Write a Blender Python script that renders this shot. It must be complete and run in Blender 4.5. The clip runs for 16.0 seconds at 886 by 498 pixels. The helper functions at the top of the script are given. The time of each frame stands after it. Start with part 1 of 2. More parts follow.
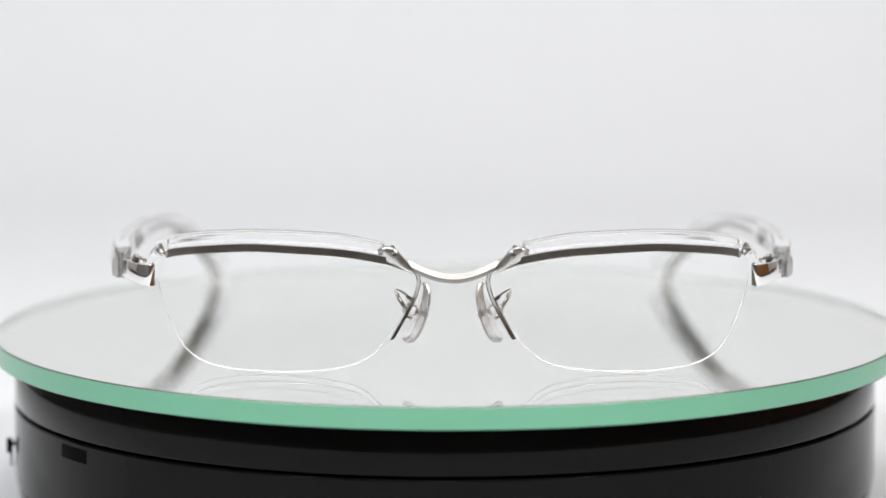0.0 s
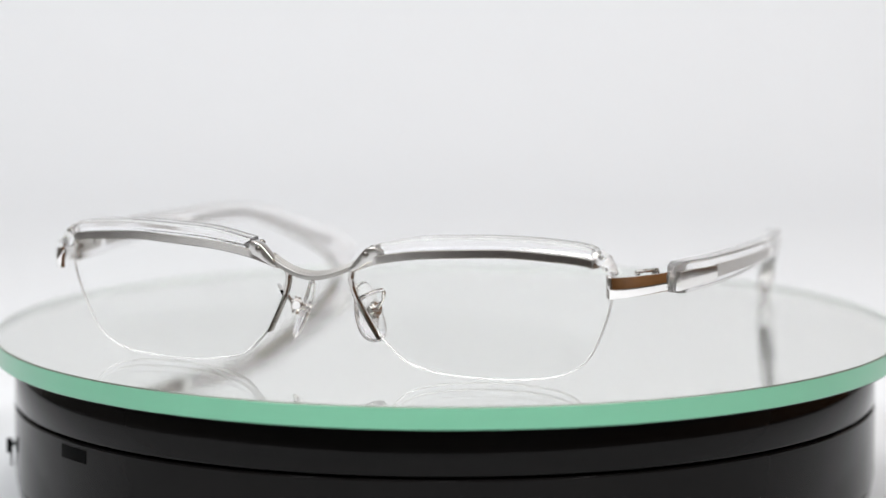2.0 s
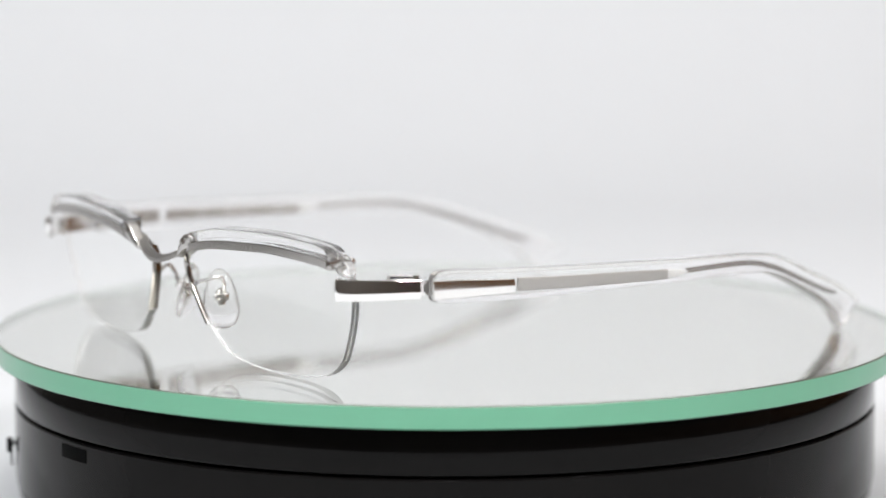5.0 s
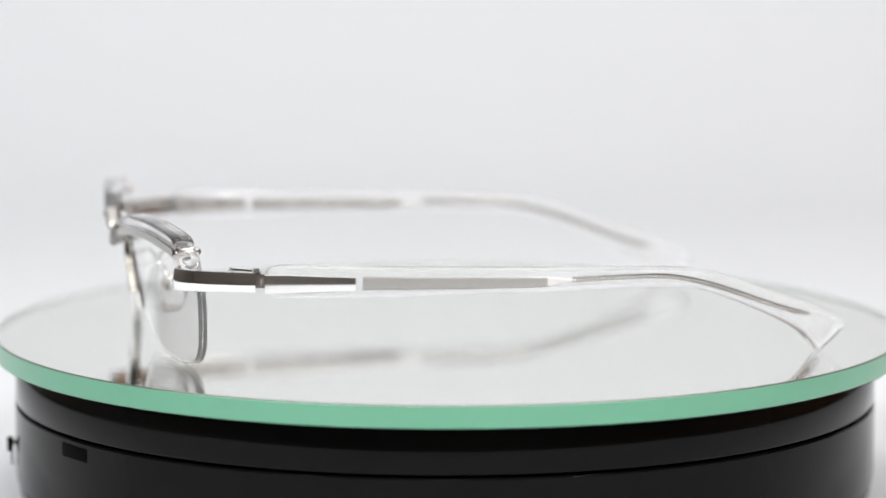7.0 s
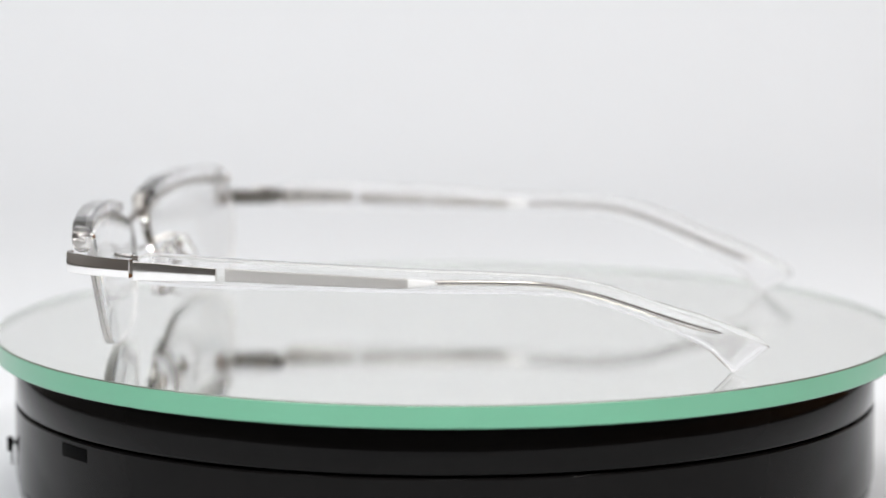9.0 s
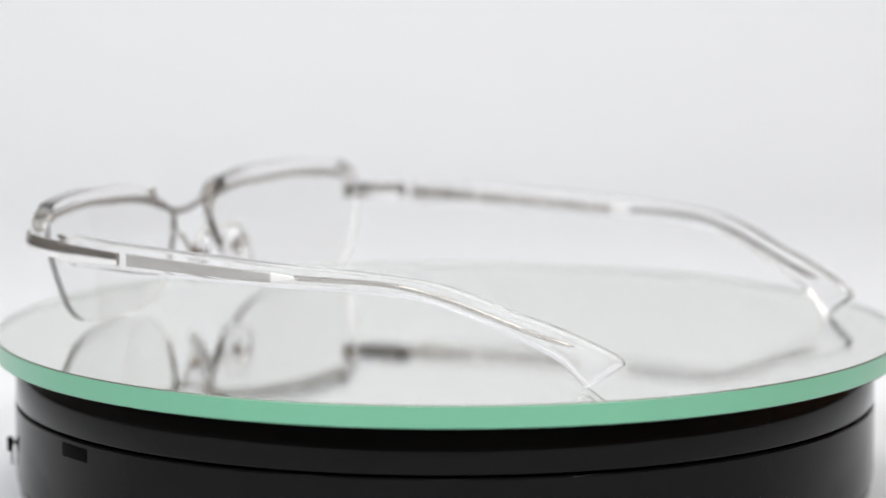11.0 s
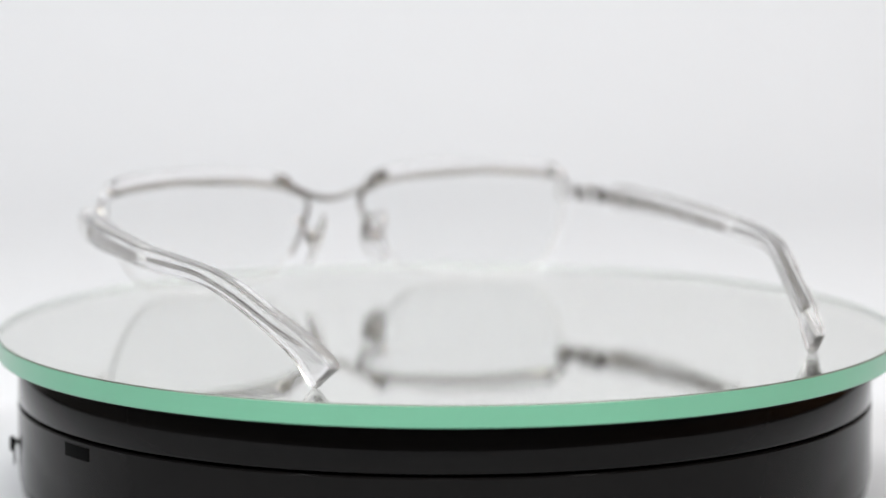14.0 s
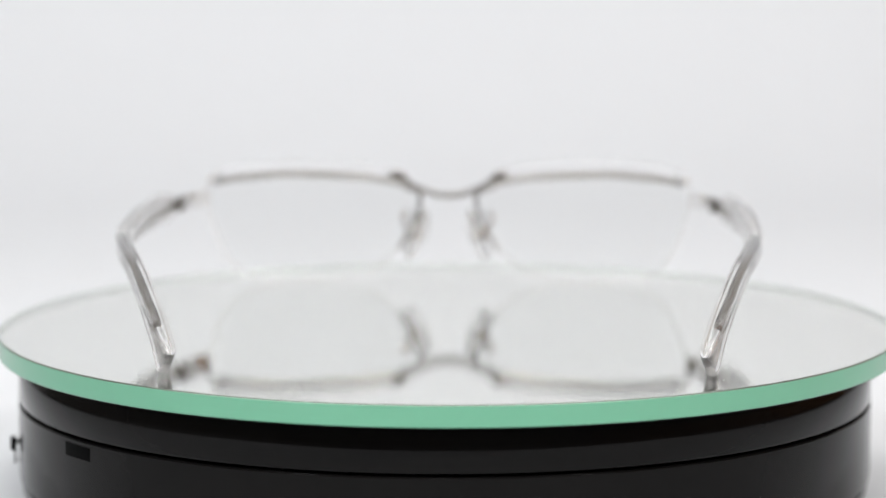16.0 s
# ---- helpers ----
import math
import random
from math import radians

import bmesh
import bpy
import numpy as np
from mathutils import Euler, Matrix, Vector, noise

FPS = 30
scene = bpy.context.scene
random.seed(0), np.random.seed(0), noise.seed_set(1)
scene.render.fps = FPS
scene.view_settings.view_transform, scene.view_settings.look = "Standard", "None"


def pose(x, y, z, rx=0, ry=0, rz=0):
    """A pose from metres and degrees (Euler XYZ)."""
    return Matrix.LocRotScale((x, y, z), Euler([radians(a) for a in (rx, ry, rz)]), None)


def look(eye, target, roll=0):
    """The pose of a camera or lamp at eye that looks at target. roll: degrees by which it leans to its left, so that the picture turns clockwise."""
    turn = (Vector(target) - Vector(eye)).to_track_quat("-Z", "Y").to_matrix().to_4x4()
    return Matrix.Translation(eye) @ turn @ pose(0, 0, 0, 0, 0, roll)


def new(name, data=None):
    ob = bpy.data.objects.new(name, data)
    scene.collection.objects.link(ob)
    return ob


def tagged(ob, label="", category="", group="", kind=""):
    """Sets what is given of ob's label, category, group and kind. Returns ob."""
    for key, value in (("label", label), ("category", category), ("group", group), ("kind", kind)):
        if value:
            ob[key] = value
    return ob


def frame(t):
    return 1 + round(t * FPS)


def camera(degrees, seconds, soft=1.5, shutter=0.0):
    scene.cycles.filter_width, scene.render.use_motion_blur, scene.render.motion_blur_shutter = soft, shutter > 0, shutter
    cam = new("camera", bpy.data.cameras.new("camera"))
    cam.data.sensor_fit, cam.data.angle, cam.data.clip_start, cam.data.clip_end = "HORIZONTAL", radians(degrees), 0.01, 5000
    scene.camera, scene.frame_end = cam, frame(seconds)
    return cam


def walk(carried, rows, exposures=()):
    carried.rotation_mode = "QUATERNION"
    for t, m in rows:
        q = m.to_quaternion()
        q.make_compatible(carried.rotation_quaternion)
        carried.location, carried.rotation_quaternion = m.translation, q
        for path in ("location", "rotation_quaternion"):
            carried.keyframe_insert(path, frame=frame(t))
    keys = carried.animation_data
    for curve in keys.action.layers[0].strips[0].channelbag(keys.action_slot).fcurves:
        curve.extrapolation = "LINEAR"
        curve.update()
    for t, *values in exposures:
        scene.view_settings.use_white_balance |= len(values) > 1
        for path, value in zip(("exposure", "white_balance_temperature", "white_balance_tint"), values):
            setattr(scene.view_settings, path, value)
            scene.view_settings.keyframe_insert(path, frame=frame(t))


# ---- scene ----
MM = 0.001
cam = camera(17.682, 16.0)
cam.data.dof.use_dof = True
cam.data.dof.focus_distance = 0.566
cam.data.dof.aperture_fstop = 10.0

EYE = Vector((0.0, -0.62691, 0.09893))
AIM = Vector((-0.000659, 0.991499, -0.130114))


def eye_row(t, back, dip):
    """The camera at t seconds, drawn back along its own axis by that many metres and tipped down by dip radians."""
    e = EYE - AIM * back
    return t, look(e, e + AIM - Vector((0, 0.13 * dip, 0.99 * dip)), 0.0)


# the small slides stand for the lens's breathing as it refocuses
walk(cam, [eye_row(0, 0, 0), eye_row(4.2, 0, 0), eye_row(6.3, 0.00075, 0.0004), eye_row(12.3, 0.00075, 0.0004), eye_row(12.4, 0.0135, 0.0002),
           eye_row(13.3, 0.0135, 0.0002), eye_row(13.4, 0.0046, 0.0001), eye_row(15.2, 0.0046, 0.0001), eye_row(15.5, 0.0058, 0.0001),
           eye_row(16, 0.0058, 0.0001)], exposures=((0, 0.05), (16, 0.05)))

# ---- light ----
world = bpy.data.worlds.new("world")
scene.world = world
world.use_nodes = True
world.node_tree.nodes["Background"].inputs["Color"].default_value = (0.9, 0.95, 1.0, 1)
world.node_tree.nodes["Background"].inputs["Strength"].default_value = 0.15


def lamp(name, at, target, watts, shape, sx, sy, colour):
    d = bpy.data.lights.new(name, "AREA")
    d.energy, d.shape, d.size, d.size_y, d.color = watts, shape, sx, sy, colour
    ob = new(name, d)
    ob.matrix_world = look(at, target)
    return ob


lamp("softbox_overhead", (0.0, -0.15, 1.0), (0.0, -0.15, 0.0), 3.4, "RECTANGLE", 1.4, 1.1, (1.0, 0.985, 0.965))
lamp("studio_lamp_west", (-0.6, -0.72, 0.74), (0.0, 0.7, 0.17), 7.2, "DISK", 0.1, 0.1, (0.96, 0.975, 1.0))
lamp("studio_lamp_east", (0.6, -0.72, 0.74), (0.0, 0.7, 0.17), 7.2, "DISK", 0.1, 0.1, (1.0, 0.98, 0.97))
lamp("top_lamp", (0.0, -0.66, 0.86), (0.0, 0.45, 0.1), 2.4, "RECTANGLE", 0.14, 0.06, (1.0, 0.99, 0.98))
# added fill with no known source; brightens the unseen room for reflections
lamp("room_fill_lamp", (0.0, -0.9, 1.55), (0.0, -0.9, 0.0), 5.0, "RECTANGLE", 0.9, 0.5, (1.0, 0.96, 0.9))


# ---- materials ----
def material(name, colour, rough=0.5, metal=0.0, ior=1.5, trans=0.0, coat=0.0, vary=0.0, scale=200.0, bump=0.0, rvary=0.0):
    m = bpy.data.materials.new(name)
    m.use_nodes = True
    nt = m.node_tree
    b = nt.nodes["Principled BSDF"]
    b.inputs["Base Color"].default_value = (*colour, 1)
    b.inputs["Roughness"].default_value = rough
    b.inputs["Metallic"].default_value = metal
    b.inputs["IOR"].default_value = ior
    b.inputs["Transmission Weight"].default_value = trans
    b.inputs["Coat Weight"].default_value = coat
    if vary or bump or rvary:
        tc = nt.nodes.new("ShaderNodeTexCoord")
        coarse = nt.nodes.new("ShaderNodeTexNoise")
        coarse.inputs["Scale"].default_value = scale * 0.12
        coarse.inputs["Detail"].default_value = 3
        fine = nt.nodes.new("ShaderNodeTexNoise")
        fine.inputs["Scale"].default_value = scale
        fine.inputs["Detail"].default_value = 6
        both = nt.nodes.new("ShaderNodeMath")
        both.operation = "ADD"
        for n in (coarse, fine):
            nt.links.new(tc.outputs["Object"], n.inputs["Vector"])
        nt.links.new(coarse.outputs["Fac"], both.inputs[0])
        nt.links.new(fine.outputs["Fac"], both.inputs[1])
        if vary:
            r = nt.nodes.new("ShaderNodeMapRange")
            r.inputs["From Min"].default_value, r.inputs["From Max"].default_value = 0.5, 1.5
            r.inputs["To Min"].default_value, r.inputs["To Max"].default_value = 1 - vary, 1 + vary
            mul = nt.nodes.new("ShaderNodeVectorMath")
            mul.operation = "SCALE"
            mul.inputs[0].default_value = colour
            nt.links.new(both.outputs[0], r.inputs["Value"])
            nt.links.new(r.outputs["Result"], mul.inputs["Scale"])
            nt.links.new(mul.outputs[0], b.inputs["Base Color"])
        if rvary:
            r = nt.nodes.new("ShaderNodeMapRange")
            r.inputs["From Min"].default_value, r.inputs["From Max"].default_value = 0.5, 1.5
            r.inputs["To Min"].default_value, r.inputs["To Max"].default_value = max(0, rough - rvary), rough + rvary
            nt.links.new(both.outputs[0], r.inputs["Value"])
            nt.links.new(r.outputs["Result"], b.inputs["Roughness"])
        if bump:
            bp = nt.nodes.new("ShaderNodeBump")
            bp.inputs["Strength"].default_value = bump
            bp.inputs["Distance"].default_value = 0.0004
            nt.links.new(fine.outputs["Fac"], bp.inputs["Height"])
            nt.links.new(bp.outputs["Normal"], b.inputs["Normal"])
    return m


PAPER = material("white_paper", (0.81, 0.833, 0.864), 0.75, vary=0.015, scale=60, bump=0.05)
# tones of the made-up room, picked for what metal and acetate reflect
BROWN_WALL = material("brown_wall_for_reflections", (0.34, 0.155, 0.05), 0.5, vary=0.25, scale=9, bump=0.1)
PALE_WALL = material("dark_brown_floor", (0.3, 0.26, 0.22), 0.6, vary=0.1, scale=15)
WEST_WALL = material("grey_side_wall", (0.38, 0.365, 0.345), 0.7, vary=0.06, scale=15)
GREY_WALL = material("grey_room_wall", (0.36, 0.34, 0.32), 0.7, vary=0.15, scale=8)
DARK_WALL = material("dark_room_wall", (0.05, 0.042, 0.036), 0.7, vary=0.2, scale=12)
CEILING = material("ceiling_paint", (0.78, 0.77, 0.75), 0.8, vary=0.05, scale=20)
BLACK = material("black_gloss_plastic", (0.005, 0.0046, 0.0045), 0.14, ior=1.175, vary=0.2, scale=150, rvary=0.05)
BLACK_SHINY = material("black_polished_plastic", (0.005, 0.0046, 0.0045), 0.08, ior=1.19, vary=0.2, scale=150, rvary=0.02)
# near-black of the modelled dark reflection on the base
REFLECTION_BLACK = material("dark_reflection_black", (0.003, 0.003, 0.003), 0.4, ior=1.05, vary=0.2, scale=300)
BLACK_MATT = material("black_matt_plastic", (0.004, 0.004, 0.004), 0.5, ior=1.12, vary=0.2, scale=300)
SILVERING = material("mirror_silvering", (0.988, 0.992, 0.968), 0.0, metal=1.0)
PLATE = material("clear_float_glass", (0.992, 1.0, 0.985), 0.0, ior=1.5, trans=1.0)
# pale colour stands in for white paper mirrored inside the far rim
PAPER_LIT_EDGE = material("paper_lit_inner_edge", (0.74, 0.82, 0.77), 0.35, vary=0.05, scale=90)
EDGE = material("green_glass_edge", (0.13, 0.375, 0.24), 0.3, vary=0.06, scale=90, coat=0.3)
ARRIS = material("ground_glass_arris", (0.3, 0.36, 0.31), 0.22, metal=0.7, rvary=0.06, scale=500)
SILVER = material("polished_silver_metal", (0.86, 0.85, 0.84), 0.06, metal=1.0, rvary=0.03, scale=400)
SATIN = material("satin_silver_metal", (0.43, 0.42, 0.4), 0.36, metal=0.7, rvary=0.04, scale=300)
DARK_METAL = material("dark_screw_metal", (0.3, 0.28, 0.26), 0.25, metal=1.0, rvary=0.05, scale=800)
ACRYLIC = material("clear_acetate", (0.995, 0.995, 1.0), 0.01, ior=1.42, trans=0.935)
CLEAR_BROW = material("clear_brow_acetate", (0.995, 0.995, 1.0), 0.01, ior=1.42, trans=0.965)
BRIDGE_METAL = material("dull_bridge_metal", (0.42, 0.41, 0.395), 0.38, metal=1.0, rvary=0.06, scale=500)
LENS = material("clear_lens", (0.995, 1.0, 0.998), 0.0, ior=1.35, trans=1.0)
LENS_EDGE = material("ground_lens_edge", (0.97, 0.975, 0.975), 0.3, ior=1.4, trans=0.72)
NYLON = material("clear_nylon_cord", (0.96, 0.96, 0.955), 0.2, ior=1.4, trans=0.7)
RIM_METAL = material("brushed_rim_metal", (0.46, 0.445, 0.425), 0.1, metal=1.0, rvary=0.04, scale=300)
BRUSHED = material("brushed_silver_metal", (0.8, 0.79, 0.78), 0.13, metal=1.0, rvary=0.06, scale=500)
SILICONE = material("clear_silicone", (0.99, 0.99, 0.995), 0.02, ior=1.39, trans=0.94)
LUG_METAL = material("satin_lug_metal", (0.6, 0.59, 0.575), 0.2, metal=0.95, rvary=0.05, scale=400)
TRIM_METAL = material("buffed_trim_metal", (0.84, 0.83, 0.815), 0.17, metal=1.0, rvary=0.05, scale=500)
FROST = material("frosted_silver", (0.66, 0.66, 0.65), 0.5, metal=0.15, vary=0.1, scale=1500)
PRINT = material("white_print", (0.66, 0.66, 0.66), 0.6)


# ---- mesh helpers ----
def part(name, bm, mats, parent=None, label="", sharp=35):
    """Links a bmesh as one mesh object under a thing or a part."""
    bmesh.ops.recalc_face_normals(bm, faces=bm.faces)
    me = bpy.data.meshes.new(name)
    bm.to_mesh(me)
    bm.free()
    for m in (mats if isinstance(mats, (list, tuple)) else [mats]):
        me.materials.append(m)
    me.polygons.foreach_set("use_smooth", [True] * len(me.polygons))
    me.set_sharp_from_angle(angle=radians(sharp))
    ob = new(name, me)
    ob.parent = parent
    if me.materials[0] in (LENS, ACRYLIC, CLEAR_BROW, SILICONE):
        ob.visible_shadow = False
    if label:
        tagged(ob, label)
    return ob


def loft(bm, rings, caps=True, closed=True, mat=0):
    """Skins rings of equally many points; the points are in millimetres."""
    vs = [[bm.verts.new(Vector(p) * MM) for p in r] for r in rings]
    n = len(vs[0])
    for a, b in zip(vs, vs[1:]):
        for i in range(n if closed else n - 1):
            j = (i + 1) % n
            bm.faces.new((a[i], a[j], b[j], b[i])).material_index = mat
    if caps:
        bm.faces.new(vs[0]).material_index = mat
        bm.faces.new(vs[-1]).material_index = mat
    return vs


def oval(c, a, b, power=2.0, n=16):
    """A superellipse round c with the half axes a and b."""
    c, a, b = Vector(c), Vector(a), Vector(b)
    out = []
    for i in range(n):
        w = 2 * math.pi * (i + 0.5) / n
        u, v = math.cos(w), math.sin(w)
        out.append(c + a * math.copysign(abs(u) ** (2 / power), u) + b * math.copysign(abs(v) ** (2 / power), v))
    return out


def flat_ring(c, a, b, r=0.55):
    """A rectangle with rounded corners of radius r round c, half axes a and b; its sides stay flat."""
    c, a, b = Vector(c), Vector(a), Vector(b)
    la, lb = a.length, b.length
    ua, ub = a / la, b / lb
    r = min(r, 0.75 * la, 0.75 * lb)
    k = min(0.18, 0.4 * (la - r), 0.4 * (lb - r))
    out = []
    for q, (sa, sb) in enumerate(((1, 1), (-1, 1), (-1, -1), (1, -1))):
        ca, cb = sa * (la - r), sb * (lb - r)
        arc = [(ca + r * math.cos(w), cb + r * math.sin(w)) for w in [math.pi / 2 * (q + j / 4) for j in range(5)]]
        first, last = arc[0], arc[-1]
        if q % 2 == 0:
            arc = [(first[0], first[1] - k * sb)] + arc + [(last[0] - k * sa, last[1])]
        else:
            arc = [(first[0] - k * sa, first[1])] + arc + [(last[0], last[1] - k * sb)]
        out += [c + ua * x + ub * z for x, z in arc]
    return out


def bar_ring(c, a, b, cut=0.15):
    """A rectangle with cut corners round c, half axes a and b."""
    c, a, b = Vector(c), Vector(a), Vector(b)
    ka, kb = 1 - cut / max(a.length, 1e-6), 1 - cut / max(b.length, 1e-6)
    return [c + a * u + b * v for u, v in ((1, -kb), (1, kb), (ka, 1), (-ka, 1), (-1, kb), (-1, -kb), (-ka, -1), (ka, -1))]


def glide(points, n=5):
    """A smooth line of tuples through the given tuples (Catmull-Rom)."""
    p = [np.array(q, float) for q in points]
    p = [2 * p[0] - p[1]] + p + [2 * p[-1] - p[-2]]
    out = []
    for i in range(1, len(p) - 2):
        for k in range(n):
            t = k / n
            out.append(0.5 * (2 * p[i] + (p[i + 1] - p[i - 1]) * t + (2 * p[i - 1] - 5 * p[i] + 4 * p[i + 1] - p[i + 2]) * t * t
                              + (3 * p[i] - p[i - 1] - 3 * p[i + 1] + p[i + 2]) * t ** 3))
    return out + [p[-2]]


def tube(bm, points, radius, n=10, flat=1.0, side=None, mat=0):
    """A round or flattened bar along points; radius: one number or one for each point."""
    pts = [Vector(p) for p in points]
    rings = []
    for i, p in enumerate(pts):
        d = (pts[min(i + 1, len(pts) - 1)] - pts[max(i - 1, 0)]).normalized()
        s = Vector(side) if side else (Vector((0, 0, 1)) if abs(d.z) < 0.8 else Vector((0, 1, 0)))
        a = d.cross(s).normalized()
        b = a.cross(d).normalized()
        r = radius[i] if isinstance(radius, (list, tuple)) else radius
        rings.append(oval(p, a * r, b * r * flat, 2.0, n))
    loft(bm, rings, mat=mat)


def block(bm, outline, z0, z1, bevel=0.2, mat=0):
    """A plan outline of (x, y) raised from z0 to z1, edges rounded by bevel; millimetres. z0, z1: numbers or one for each corner."""
    low = [z0] * len(outline) if isinstance(z0, (int, float)) else z0
    high = [z1] * len(outline) if isinstance(z1, (int, float)) else z1
    before = set(bm.faces)
    loft(bm, [[(x, y, z) for (x, y), z in zip(outline, low)], [(x, y, z) for (x, y), z in zip(outline, high)]], mat=mat)
    if bevel:
        made = [f for f in bm.faces if f not in before]
        edges = list({e for f in made for e in f.edges if e.calc_face_angle(0) > 0.5})
        bmesh.ops.recalc_face_normals(bm, faces=made)
        bmesh.ops.bevel(bm, geom=edges, offset=bevel * MM, segments=2, affect="EDGES", profile=0.5)


def lathe(bm, profile, n=192, mat=0):
    """Turns a profile of (radius, z) round the z axis; millimetres."""
    loft(bm, [[(r * math.cos(2 * math.pi * i / n), r * math.sin(2 * math.pi * i / n), z) for i in range(n)] for r, z in profile], caps=False, mat=mat)


def drum(bm, c, axis, r, h, n=18, mat=0):
    """A short round pin with a softened edge, its middle at c."""
    ax = Vector(axis).normalized()
    a = ax.orthogonal().normalized()
    b = ax.cross(a)
    c = Vector(c)
    rings = [oval(c + ax * (k * h / 2), a * r * q, b * r * q, 2.0, n) for k, q in ((-1, 0.85), (-0.85, 1), (0.85, 1), (1, 0.85))]
    loft(bm, rings, mat=mat)


# ---- the place ----
def backdrop():
    """One sheet of white paper: it lies on the table and sweeps up behind."""
    line = [(-0.42, -0.0382), (-0.2, -0.0382), (0.1, -0.0382), (0.3, -0.0382), (0.55, -0.0382)]
    for k in range(1, 13):
        w = math.pi / 2 * k / 12
        line.append((0.55 + 0.3 * math.sin(w), -0.0382 + 0.3 * (1 - math.cos(w))))
    line += [(0.86, 0.6), (0.865, 1.0)]
    bm = bmesh.new()
    rows = []
    for d in (0.0, -0.0015):
        rows.append([[bm.verts.new((x, y + (0.0015 if z > 0.1 and d else 0), z + d)) for x in np.linspace(-0.52, 0.52, 9)] for y, z in line])
    for r in rows:
        for a, b in zip(r, r[1:]):
            for i in range(8):
                bm.faces.new((a[i], a[i + 1], b[i + 1], b[i]))
    ob = part("backdrop", bm, PAPER, sharp=80)
    tagged(ob, "seamless white paper sweep under and behind the turntable", "backdrop", kind="structure")


def slab(name, x0, y0, z0, x1, y1, z1, mat, label, category):
    bm = bmesh.new()
    bmesh.ops.create_cube(bm, size=1)
    bmesh.ops.scale(bm, vec=(x1 - x0, y1 - y0, z1 - z0), verts=bm.verts)
    bmesh.ops.translate(bm, vec=((x0 + x1) / 2, (y0 + y1) / 2, (z0 + z1) / 2), verts=bm.verts)
    return tagged(part(name, bm, mat), label, category, kind="structure")


def room():
    # unseen shell added round the set to shape its reflections and bounce
    slab("table_top", -1.1, -0.5, -0.08, 1.1, 0.95, -0.0384, DARK_WALL, "unseen dark table top under the paper sweep, toned for reflections", "table")
    slab("floor", -1.7, -2.2, -0.85, 1.7, 1.3, -0.8, PALE_WALL, "unseen dark brown floor, added for reflections", "floor")
    slab("wall_north", -1.7, 1.2, -0.8, 1.7, 1.3, 1.6, CEILING, "unseen pale wall behind the paper, added to close the room", "wall")
    slab("wall_south", -1.7, -2.2, -0.8, 1.7, -2.1, 1.6, GREY_WALL, "unseen grey wall facing the table, added for reflections", "wall")
    slab("wall_east", 1.6, -2.1, -0.8, 1.7, 1.2, 1.6, BROWN_WALL, "unseen brown wall, added for brown reflections", "wall")
    slab("wall_west", -1.7, -2.1, -0.8, -1.6, 1.2, 1.6, WEST_WALL, "unseen grey side wall, added for reflections", "wall")
    slab("ceiling", -1.7, -2.2, 1.6, 1.7, 1.3, 1.7, CEILING, "unseen pale ceiling, added for bounce and reflections", "ceiling")


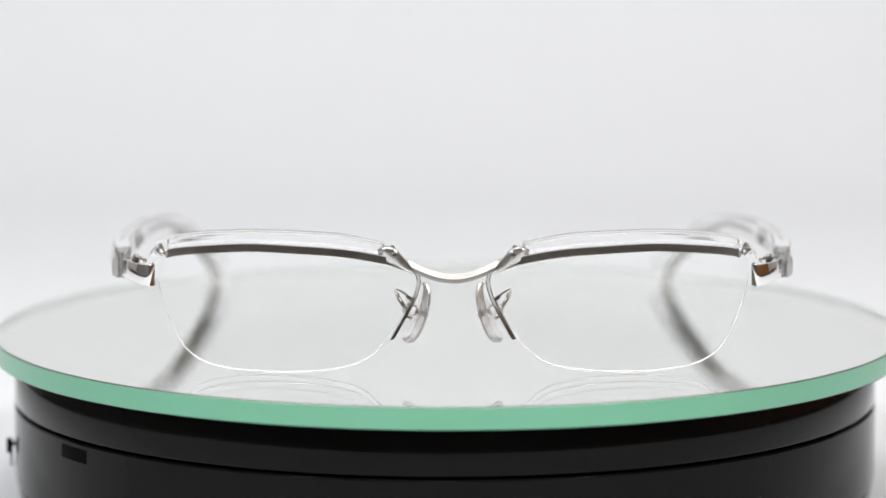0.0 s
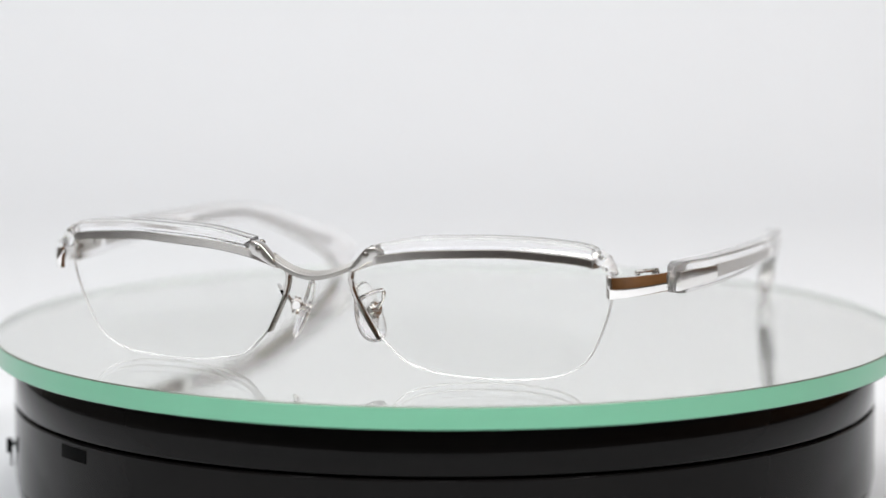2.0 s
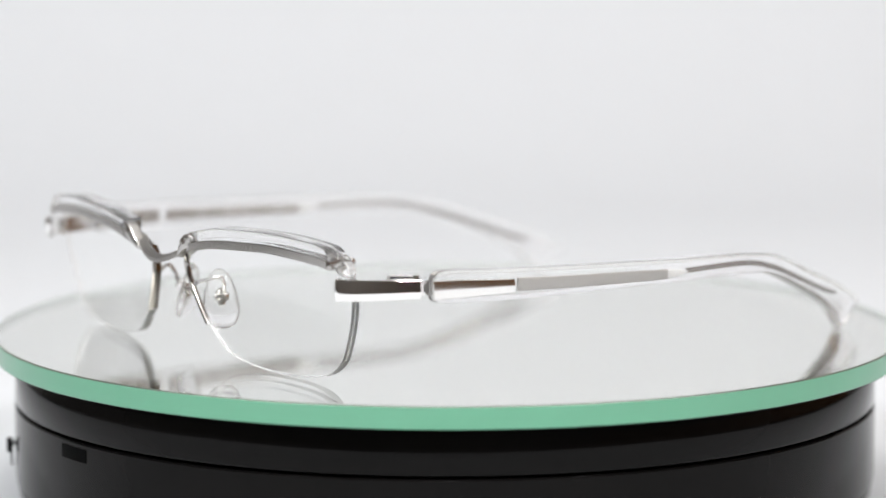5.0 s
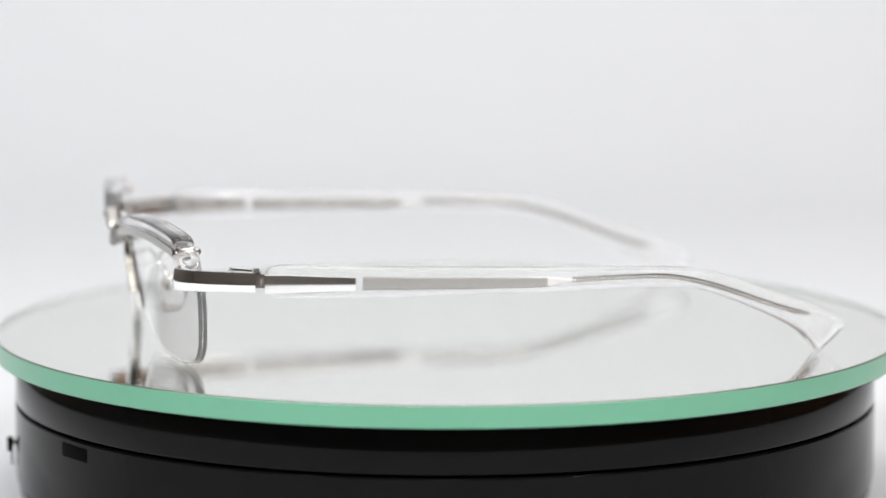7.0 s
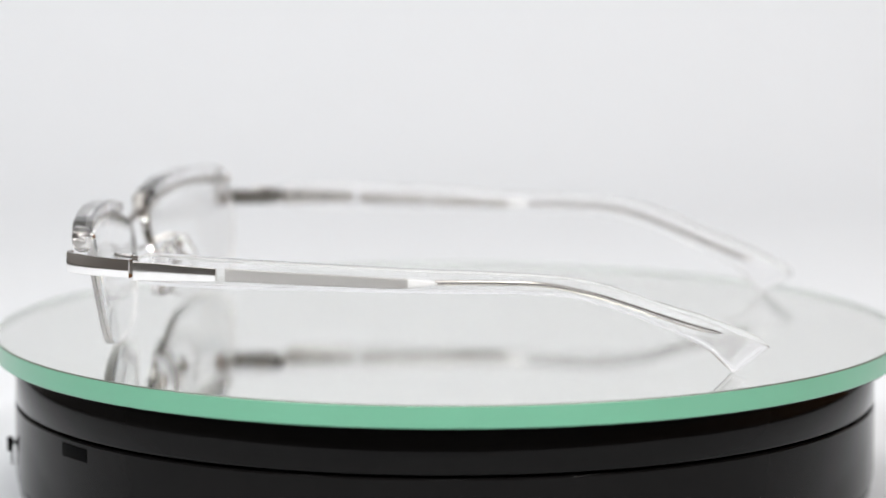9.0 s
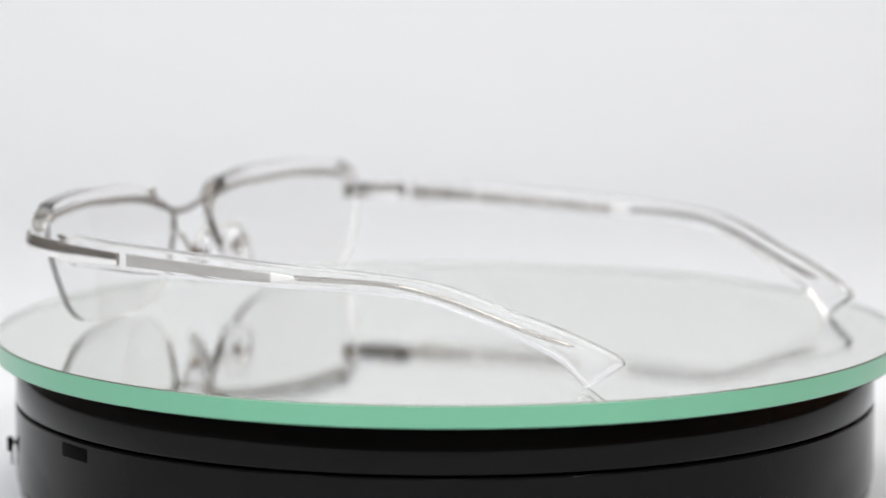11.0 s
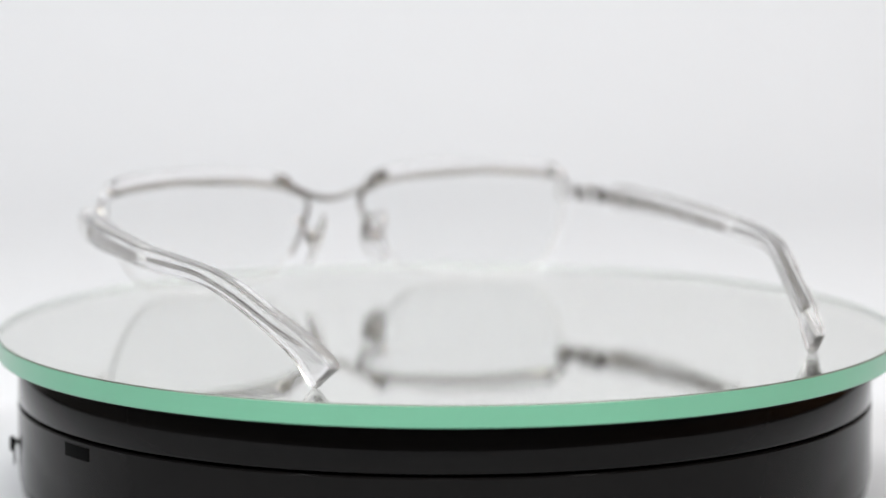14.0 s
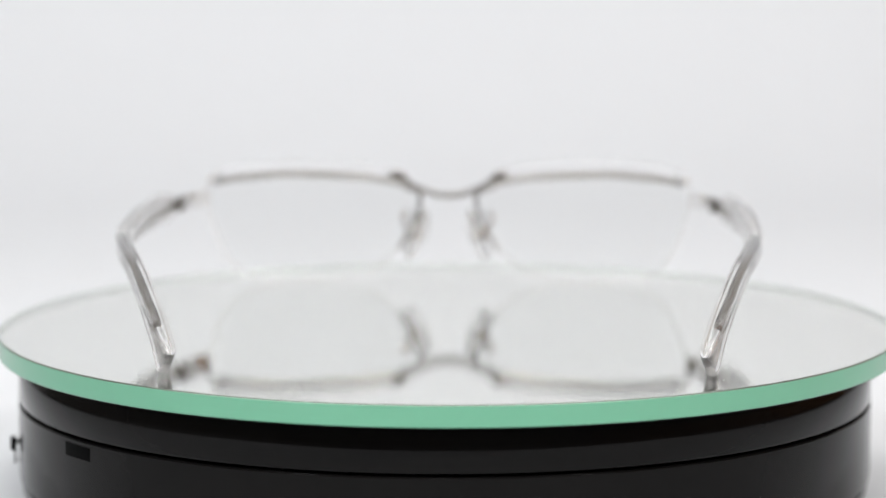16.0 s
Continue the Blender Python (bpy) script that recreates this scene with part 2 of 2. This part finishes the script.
# ---- the turntable ----
def turntable():
    table = tagged(new("turntable"), "black glossy motorised turntable with a round mirror top", "turntable")
    bm = bmesh.new()
    lathe(bm, [(0.1, -38), (91.2, -38), (93.8, -36.6), (94.5, -35), (94.7, -32.7), (94.1, -32.55), (94.1, -32.3), (95.0, -32.1),
               (95.2, -30), (95.1, -15.65), (94.8, -15.4), (93.4, -15.35)])
    part("base_body", bm, BLACK, table)
    bm = bmesh.new()
    lathe(bm, [(93.1, -15.4), (93.6, -14.75), (94.9, -14.6), (95.1, -14.25), (94.8, -6.2), (94.2, -5.4), (92.2, -5.0), (0.1, -5.0)])
    part("upper_collar", bm, BLACK_SHINY, table, "polished black upper collar")
    # a small raised black patch that stands in for a dark reflection on the base
    bm = bmesh.new()
    rings = []
    for k, (r, q) in enumerate(((94.8, 1.0), (95.22, 1.0), (95.3, 0.92))):
        ring = []
        for u, v in ((-1, -1), (0, -1), (1, -1), (1, 1), (0, 1), (-1, 1)):
            w = radians(217.4 + 2.9 * u * q)
            ring.append((r * math.cos(w), r * math.sin(w), -17.8 + 1.4 * v * q))
        rings.append(ring)
    loft(bm, rings)
    part("dark_reflection_patch", bm, REFLECTION_BLACK, table, "small black patch standing in for a dark reflection")
    # the switch that stands out of the side
    bm = bmesh.new()
    block(bm, [(-95.75, -15.6), (-94.6, -15.6), (-94.6, -14.4), (-95.75, -14.4)], -26.2, -23.1, 0.15)
    block(bm, [(-94.8, -15.3), (-93.4, -15.3), (-93.4, -14.7), (-94.8, -14.7)], -24.6, -23.8, 0.1)
    knob = part("side_switch", bm, BLACK_MATT, table, "small black switch with a thin tab")
    bm = bmesh.new()
    block(bm, [(-94.95, -15.3), (-94.6, -15.3), (-94.6, -14.7), (-94.95, -14.7)], -29.2, -26.2, 0.08)
    part("switch_tab", bm, BLACK_MATT, knob)
    # the mirror: clear glass with a ground green edge, silvered below
    bm = bmesh.new()
    lathe(bm, [(0.02, 0.0), (40, 0.0), (80, 0.0), (99.6, 0.0)], mat=0)
    lathe(bm, [(99.6, 0.0), (99.95, -0.28)], mat=1)
    lathe(bm, [(99.95, -0.28), (100.0, -0.4), (100.0, -4.3), (99.75, -4.55)], mat=2)
    bmesh.ops.remove_doubles(bm, verts=bm.verts, dist=1e-6)
    disc = part("mirror_disc", bm, [PLATE, ARRIS, EDGE], table, "round clear glass plate with a ground green edge", sharp=20)
    bm = bmesh.new()
    lathe(bm, [(0.02, -4.3), (50, -4.3), (99.6, -4.3)])
    # added rim wall, coloured as bright as the paper it would reflect
    lathe(bm, [(99.6, -4.3), (99.72, -4.1), (99.78, -0.35)], mat=1)
    bmesh.ops.remove_doubles(bm, verts=bm.verts, dist=1e-6)
    part("silvering", bm, [SILVERING, PAPER_LIT_EDGE], disc, "bright mirror silvering with a pale, painted-bright rim wall")
    bm = bmesh.new()
    lathe(bm, [(99.4, -4.55), (99.2, -4.95), (0.02, -4.95)])
    part("backing_paint", bm, BLACK_MATT, disc, "black backing paint")
    return table, disc


# ---- the glasses; millimetres in their own space, front towards -y ----
def lens_y(x, z):
    """The lens's front face."""
    return -71.0 + 0.0019 * x * x + 0.15 * (22 - z)


def brow_y(x):
    """The front of the brow bar and of the rim, which stand before the lens."""
    return -74.2 + 0.0019 * x * x


def lens(s, parent):
    line = glide([(58.6, 24.0), (59.0, 19.5), (58.5, 16), (57.6, 13), (56.1, 9.2), (54.0, 5.2), (51.0, 2.5), (47.0, 1.0), (40.8, 0.2), (34.0, 0.05),
                  (27.1, 0.45), (20.3, 1.7), (17.1, 3.2), (14.7, 5.5), (12.3, 8.2), (9.7, 12.6), (7.7, 16.6), (7.0, 19.6), (7.8, 21.4),
                  (11.6, 23.3), (22.3, 25.2), (33.5, 26.0), (45.0, 25.8), (54, 25.0), (57.6, 24.8)], 4)
    line = [(x, z + 0.28 * max(0.0, 1 - z / 8)) for x, z in line]
    cx, cz = 33.5, 13.5
    bm = bmesh.new()

    def skin(off, fractions):
        rings = []
        for q in fractions:
            rings.append([((s * (cx + (x - cx) * q)), lens_y(cx + (x - cx) * q, cz + (z - cz) * q) + off, cz + (z - cz) * q) for x, z in line])
        return loft(bm, rings, caps=False, mat=0)
    fr = (0.02, 0.25, 0.5, 0.75, 0.9, 1.0)
    a = skin(0.0, fr)
    b = skin(1.7, fr)
    bm.faces.new(a[0])
    bm.faces.new(b[0])
    n = len(line)
    for i in range(n):
        j = (i + 1) % n
        bm.faces.new((a[-1][i], a[-1][j], b[-1][j], b[-1][i])).material_index = 1
    glass = part("lens", bm, [LENS, LENS_EDGE], parent, "clear rimless-bottom lens", sharp=30)
    bm = bmesh.new()
    cord = [(x, z) for x, z in line[4:62] if z < 19]
    tube(bm, [(s * (x + (cx - x) * 0.004), lens_y(x, z) + 0.85, z + (cz - z) * 0.012) for x, z in cord], 0.155, 10, side=(0, 1, 0))
    part("nylon_cord", bm, NYLON, glass, "thin clear nylon cord round the lens edge")
    return glass


def rim(s, parent):
    line = glide([(57.2, 24.55), (56.5, 24.85), (55.6, 25.1), (54.5, 25.3), (50.6, 25.75), (41.0, 26.4), (33.5, 26.25), (22.2, 25.6), (15.0, 24.55), (11.5, 23.6), (8.0, 21.9)], 5)
    bm = bmesh.new()
    rings = []
    for i, (x, z) in enumerate(line):
        q = min(1.0, 0.55 + 0.12 * min(i, len(line) - 1 - i))
        near = 1.6 + 1.2 * max(0.0, 1 - i / 5) + 1.2 * max(0.0, 1 - (len(line) - 1 - i) / 8)
        ring = bar_ring((s * x, brow_y(x) + near, z - 0.15), (0, 1.65 - 0.5 * (1 - q), 0.0), (0, 0.0, 0.86 * q))
        for k in (0, 7):
            ring[k] = ring[k] - Vector((0, 0.65 * q, 0))
        rings.append(ring)
    loft(bm, rings)
    bar = part("rim", bm, RIM_METAL, parent, "polished silver half rim along the top", sharp=28)
    bm = bmesh.new()
    wire = glide([(8.0, 22.0), (7.1, 19.9), (7.7, 16.6), (9.7, 12.4), (12.3, 7.6)], 5)
    rings = []
    for x, z in wire:
        c = Vector((s * (x - 0.25), lens_y(x, z) + 0.6, z))
        rings.append(oval(c, (0, 1.0, 0), (0.45, 0, 0.1), 4.0, 12))
    loft(bm, rings)
    part("nasal_wire", bm, RIM_METAL, bar)
    return bar


def brow(s, parent):
    line = glide([(56.6, 27.6, 25.6), (55.2, 28.3, 26.0), (50.5, 29.0, 26.6), (41.3, 29.6, 27.2), (31.2, 29.5, 27.0), (22.2, 29.0, 26.45), (13.6, 27.4, 25.2)], 5)
    bm = bmesh.new()
    rings = []
    for x, top, low in line:
        z = (top + low) / 2
        rings.append(flat_ring((s * x, brow_y(x) + 2.1, z - 0.15), (0, 2.1, 0.1), (0, -0.05 * (top - low) / 2, (top - low) / 2), 0.5))
    loft(bm, rings)
    bar = part("brow_bar", bm, CLEAR_BROW, parent, "clear acetate brow bar")
    # outer lug
    bm = bmesh.new()
    rings = []
    for x, top, low, w in glide([(56.2, 27.5, 24.9, 1.7), (57.6, 27.5, 24.2, 1.9), (58.9, 26.7, 22.9, 1.9), (59.9, 25.3, 22.4, 1.6), (60.4, 24.0, 22.5, 1.1)], 4):
        z = (top + low) / 2
        rings.append(oval((s * x, brow_y(x) + 2.1, z - 0.2), (0, w + 0.2, 0), (0, -0.2, (top - low) / 2), 2.4, 16))
    loft(bm, rings)
    part("outer_lug", bm, CLEAR_BROW, bar, "rounded clear end of the brow bar")
    bm = bmesh.new()
    drum(bm, (s * 58.0, brow_y(58) + 0.6, 26.0), (s * -0.25, -1, 0.15), 0.4, 0.8)
    part("outer_pin", bm, SILVER, bar)
    bm = bmesh.new()
    bmesh.ops.create_uvsphere(bm, u_segments=18, v_segments=10, radius=0.85 * MM)
    bmesh.ops.translate(bm, vec=Vector((s * 58.3, brow_y(58.3) + 4.2, 25.4)) * MM, verts=bm.verts)
    part("rear_rivet", bm, SILVER, bar, "small domed silver rivet")
    # inner lug with its screw
    bm = bmesh.new()
    rings = []
    for x, top, low, w in glide([(14.6, 26.4, 24.0, 0.9), (13.0, 27.0, 23.7, 1.3), (11.2, 26.6, 22.9, 1.35), (9.6, 25.0, 22.0, 1.2), (8.2, 23.3, 21.6, 1.0)], 4):
        z = (top + low) / 2
        rings.append(oval((s * x, brow_y(x) + 1.2 + 0.12 * max(0, 11 - x), z - 0.2), (0, w, 0), (0.35 * s, 0, (top - low) / 2), 6.0, 20))
    loft(bm, rings)
    part("inner_lug", bm, LUG_METAL, bar, "silver lug that clasps the brow bar")
    bm = bmesh.new()
    drum(bm, (s * 11.6, brow_y(11.6) - 0.1, 25.1), (0, -1, 0.1), 0.6, 0.7)
    drum(bm, (s * 12.1, brow_y(11.6) + 2.6, 26.2), (0, -1, 0.1), 0.6, 1.0)
    part("lug_screw", bm, DARK_METAL, bar)
    return bar


def bridge_y(x):
    """The front of the bridge, which bows forward."""
    return -74.4 + 1.6 * (abs(x) / 9.0) ** 2


def bridge(parent):
    half = [(9.6, 23.1), (7.6, 22.0), (5.2, 21.0), (2.6, 20.25), (0, 20.0)]
    line = glide([(-x, z) for x, z in half] + [(x, z) for x, z in half[-2::-1]], 5)
    bm = bmesh.new()
    rings = []
    for x, z in line:
        y = bridge_y(x)
        rings.append(oval((x, y + 1.1, z + 0.32), (0, 1.0, 0.4), (0, 0, 0.5), 5.0, 20))
    loft(bm, rings)
    saddle = part("bridge", bm, BRIDGE_METAL, parent, "silver saddle bridge with three ridges")
    for k in (-0.8, -0.1, 0.6):
        bm = bmesh.new()
        tube(bm, [(x, bridge_y(x) + 1.1 + 1.0 * k, z + 0.69 + 0.4 * k) for x, z in line[2:-2]], 0.34, 10)
        part("ridge", bm, BRIDGE_METAL, saddle)
    return saddle


def nose_pad(s, parent):
    bm = bmesh.new()
    rings = []
    up = Vector((-0.30 * s, 0.10, 0.95)).normalized()
    out = Vector((0.85 * s, -0.42, 0.32)).normalized()
    wide = up.cross(out).normalized()
    out = wide.cross(up).normalized()
    c = Vector((7.5 * s, -62.0, 12.0))
    for k in range(13):
        w = -math.pi / 2 + math.pi * k / 12
        h = 6.3 * math.sin(w)
        q = max(0.06, math.cos(w)) ** 0.75
        rings.append(oval(c + up * h - out * 0.6 * math.cos(w), wide * (3.6 - 0.14 * h) * q, out * 1.15 * q, 2.6, 18))
    loft(bm, rings)
    pad = part("nose_pad", bm, SILICONE, parent, "clear soft teardrop nose pad")
    bm = bmesh.new()
    arm = glide([(8.1 * s, -69.3, 15.5), (9.0 * s, -68.0, 16.2), (10.7 * s, -65.6, 17.0), (11.3 * s, -64.2, 16.9), (11.0 * s, -63.3, 15.6), (10.0 * s, -62.9, 13.8), (9.3 * s, -62.7, 12.9)], 5)
    tube(bm, arm, 0.43, 10)
    part("pad_arm", bm, SILVER, pad, "curved silver wire arm")
    bm = bmesh.new()
    drum(bm, c + out * 1.35 + up * 0.2, out, 1.45, 1.7)
    drum(bm, c + out * 0.2 + up * 0.2, out, 0.9, 2.6)
    drum(bm, c + out * 1.5 + up * 0.2, wide, 1.0, 2.9)
    drum(bm, c + out * 1.2 - up * 0.9, up, 0.8, 1.6)
    drum(bm, c + out * 1.6 + up * 1.3, up, 0.65, 1.2)
    drum(bm, c + out * 2.1 + up * 0.2 + wide * 0.3, out, 0.75, 1.0)
    part("pad_mount", bm, BRUSHED, pad, "silver boxed pad mount")
    return pad


def endpiece(s, parent):
    outer = glide([(59.2, -67.6), (59.8, -68.3), (60.7, -68.1), (63.0, -64.7), (65.2, -59.6), (67.1, -53.4)], 4)
    o = [Vector((x, y)) for x, y in outer]
    inner = []
    for i, q in enumerate(o):
        d = (o[min(i + 1, len(o) - 1)] - o[max(i - 1, 0)]).normalized()
        inner.append(q + Vector((-d.y, d.x)) * (1.5 if i > 5 else 1.1))
    rings = []
    bm = bmesh.new()
    for k, (a, b) in enumerate(zip(o, inner)):
        f = k / (len(o) - 1)
        top, low = 22.8 - 0.85 * f, 18.15 - 0.05 * f
        n = (a - b).normalized()

        def at(out, z):
            q = a + n * out
            return (s * q.x, q.y, z)
        h = top - low
        g = max(0.42, 0.86 - 1.05 * f)
        rings.append([(s * b.x, b.y, low + 0.2), at(-0.3, low), at(-0.09, low + 0.1), at(-0.03, low + 0.25), at(0.09, low + (g - 0.1) * h), at(0.10, low + g * h),
                      at(0.06, low + (g + 0.1) * h), at(0.1 - 0.11 * (0.92 - g) * h, top - 0.25), at(-0.2, top - 0.08), at(-0.4, top), (s * b.x, b.y, top - 0.2)])
    loft(bm, rings)
    ep = part("endpiece", bm, SILVER, parent, "polished silver wrap-around endpiece", sharp=32)
    bm = bmesh.new()
    block(bm, [(s * 61.3, -63.0), (s * 62.7, -63.0), (s * 65.4, -53.8), (s * 63.8, -53.4)], 20.0, 21.5, 0.25)
    part("hinge_leaf", bm, BRUSHED, ep)
    for z in (19.3, 20.4, 21.5):
        bm = bmesh.new()
        drum(bm, (s * 64.4, -52.7, z), (0, 0, 1), 0.8, 1.0)
        part("hinge_barrel", bm, RIM_METAL, ep)
    bm = bmesh.new()
    drum(bm, (s * 64.4, -52.7, 22.2), (0, 0, 1), 0.6, 0.6)
    part("hinge_screw", bm, DARK_METAL, ep)
    bm = bmesh.new()
    tube(bm, glide([(s * 62.2, -56.8, 21.6), (s * 62.0, -57.6, 22.1), (s * 62.9, -57.2, 22.4), (s * 63.8, -55.0, 22.3), (s * 64.3, -53.5, 22.2)], 4), 0.38, 8)
    part("hinge_spring", bm, SILVER, ep)
    return ep


SIDE = [(-70, 63.0), (-54, 66.6), (-44, 68.0), (-34, 69.3), (-22, 70.2), (-8, 70.4), (10, 69.6), (31, 66.0), (50, 60.4), (75, 52.8)]
_line = glide(SIDE, 8)


def arm_x(y):
    return float(np.interp(y, [q[0] for q in _line], [q[1] for q in _line]))


def temple(s, parent):
    def side_x(y):
        """The arm's middle; both tips lean a little to one side."""
        return arm_x(y) - (1.6 if s > 0 else -1.9) * (max(0.0, y - 5) / 62) ** 1.2

    stations = [(-51.4, 21.9, -51.4, 18.4, 0.6), (-50.9, 22.8, -50.9, 17.7, 1.05), (-49.6, 23.3, -49.6, 17.3, 1.45), (-47.0, 23.5, -47.0, 17.1, 1.8), (-37.0, 23.1, -37.0, 17.0, 1.9),
                (-26.0, 22.8, -26.0, 17.0, 1.85), (-9.1, 22.3, -9.1, 17.15, 1.75), (8.4, 21.7, 8.4, 17.0, 1.65), (20.6, 21.3, 20.6, 16.95, 1.6), (33.2, 20.4, 31.3, 16.5, 1.6),
                (39.7, 19.3, 37.4, 15.6, 1.6), (46.4, 17.2, 44.2, 13.4, 1.65), (53.1, 14.6, 51.0, 10.6, 1.7), (60.0, 12.4, 57.5, 7.6, 1.75), (66.9, 9.7, 62.5, 4.75, 1.75),
                (72.7, 6.9, 65.4, 1.9, 1.6), (74.2, 5.5, 67.2, 0.05, 1.2), (74.6, 4.9, 67.9, 0.35, 0.5)]
    line = glide(stations, 4)
    bm = bmesh.new()
    rings = []
    for yu, zu, yl, zl, w in line:
        u, l = Vector((side_x(yu), yu, zu)), Vector((side_x(yl), yl, zl))
        c = (u + l) / 2
        e = (u - l) / 2
        d = Vector((side_x(c.y + 2) - side_x(c.y - 2), 4, 0)).normalized()
        a = Vector((d.y, -d.x, 0)) * w
        rings.append([Vector((s * p.x, p.y, p.z)) for p in flat_ring(c, a, e, 0.6 + 0.6 * min(1.0, max(0.0, (c.y - 48) / 18)))])
    loft(bm, rings)
    arm = part("temple", bm, ACRYLIC, parent, "clear acetate temple arm with a bent tip", sharp=40)

    def strip(path, thick, off, mat, name, label="", tip=False):
        """A flat bar inside or on the arm; path of (y, top, low)."""
        bm = bmesh.new()
        rings = []
        for y, top, low in path:
            d = Vector((side_x(y + 2) - side_x(y - 2), 4, 0)).normalized()
            a = Vector((d.y, -d.x, 0))
            c = Vector((side_x(y), y, (top + low) / 2)) + a * off
            if tip:
                h = top - low
                ring = [c + a * o + Vector((0, 0, z - h / 2)) for o, z in ((-thick / 2, 0), (0.3, 0), (0.5, 0.1), (0.6, 0.42 * h), (0.605, 0.56 * h),
                                                                           (0.46, h - 0.12), (0.3, h), (-thick / 2, h))]
            else:
                ring = oval(c, a * thick / 2, (0, 0, (top - low) / 2), 7.0, 16)
            rings.append([Vector((s * p.x, p.y, p.z)) for p in ring])
        loft(bm, rings)
        if tip:
            bm.faces.ensure_lookup_table()
            for k in range(7, len(bm.faces) - 2, 8):
                bm.faces[k].material_index = 1
        return part(name, bm, mat, arm, label)
    strip(glide([(-51.5, 21.85, 18.05), (-46.5, 21.75, 18.15), (-40.5, 21.45, 18.3), (-34.7, 21.2, 18.45), (-34.1, 20.9, 18.75)], 4), 1.1, 1.8, [TRIM_METAL, SATIN], "trim_plate", "polished silver trim plate let into the arm", tip=True)
    strip(glide([(-32.6, 21.15, 18.45), (-23, 20.8, 18.3), (-9, 20.4, 18.05), (1, 20.05, 17.9), (4.4, 19.95, 17.95)], 4), 0.9, 0.1, SATIN, "core_blade", "satin silver core blade seen through the arm")
    strip(glide([(4.4, 19.9, 17.95), (7.0, 19.65, 18.3), (10.2, 19.25, 18.85)], 4), 0.85, 0.1, FROST, "blade_tip", "frosted tapered end of the core blade")
    bm = bmesh.new()
    wire = glide([(9.7, 19.1), (20.7, 19.1), (30.6, 18.65), (39.0, 16.8), (46.2, 14.4), (53.2, 11.8), (60.0, 9.4), (65.0, 8.1)], 4)
    tube(bm, [(s * side_x(y), y, z) for y, z in wire], [0.55] * (len(wire) - 3) + [0.5, 0.4, 0.15], 10)
    part("core_wire", bm, RIM_METAL, arm, "silver core wire inside the arm")
    for y in (-47.5, -40.5):
        bm = bmesh.new()
        drum(bm, (s * (side_x(y) - 1.2), y, 20.2), (1, 0, 0), 0.55, 1.5)
        part("core_pin", bm, DARK_METAL, arm)
    bm = bmesh.new()
    block(bm, [(s * 64.6, -53.6), (s * 66.0, -53.6), (s * 66.8, -50.9), (s * 65.4, -50.6)], 18.9, 21.7, 0.25)
    block(bm, [(s * 65.4, -52.4), (s * 66.7, -52.2), (s * 66.7, -51.6), (s * 65.4, -51.6)], 19.5, 20.9, 0.15)
    part("hinge_tongue", bm, SILVER, arm)
    if s < 0:
        for y0, y1 in ((-24.0, -21.6), (-17.0, -13.2), (-11.6, -9.8), (-2.6, -0.4)):
            bm = bmesh.new()
            z = 19.5 - 0.016 * (y0 + 24)
            ring = []
            for f in (-0.45, -0.6):
                ring.append([(s * (side_x(y) + f), y, zz) for y, zz in ((y0, z - 0.3), (y1, z - 0.3), (y1, z + 0.3), (y0, z + 0.3))])
            loft(bm, ring)
            part("printed_bar", bm, PRINT, arm)
    return arm


def eyeglasses():
    thing = tagged(new("eyeglasses"), "clear and silver half-rim eyeglasses with open temples, on the mirror", "eyeglasses")
    for s in (-1, 1):
        lens(s, thing)
        rim(s, thing)
        brow(s, thing)
        nose_pad(s, thing)
        endpiece(s, thing)
        temple(s, thing)
    bridge(thing)
    return thing


backdrop()
room()
TURNTABLE, MIRROR = turntable()
GLASSES = eyeglasses()


def turn(t):
    """The turntable's angle in degrees at t seconds."""
    extra = 0.812 * (t - 10) if t > 11 else 0.203 * max(0.0, t - 9) ** 2
    return 0.324 - 11.0754 * t - extra


def motions():
    steps = [k * 0.5 for k in range(33)]
    walk(GLASSES, [(t, pose(0, 0, 0, 0, 0, turn(t)) @ pose(0.00128, 0, 0)) for t in steps])
    walk(MIRROR, [(t, pose(0.00076, -0.00091, 0, 0, 0, turn(t))) for t in steps])


motions()
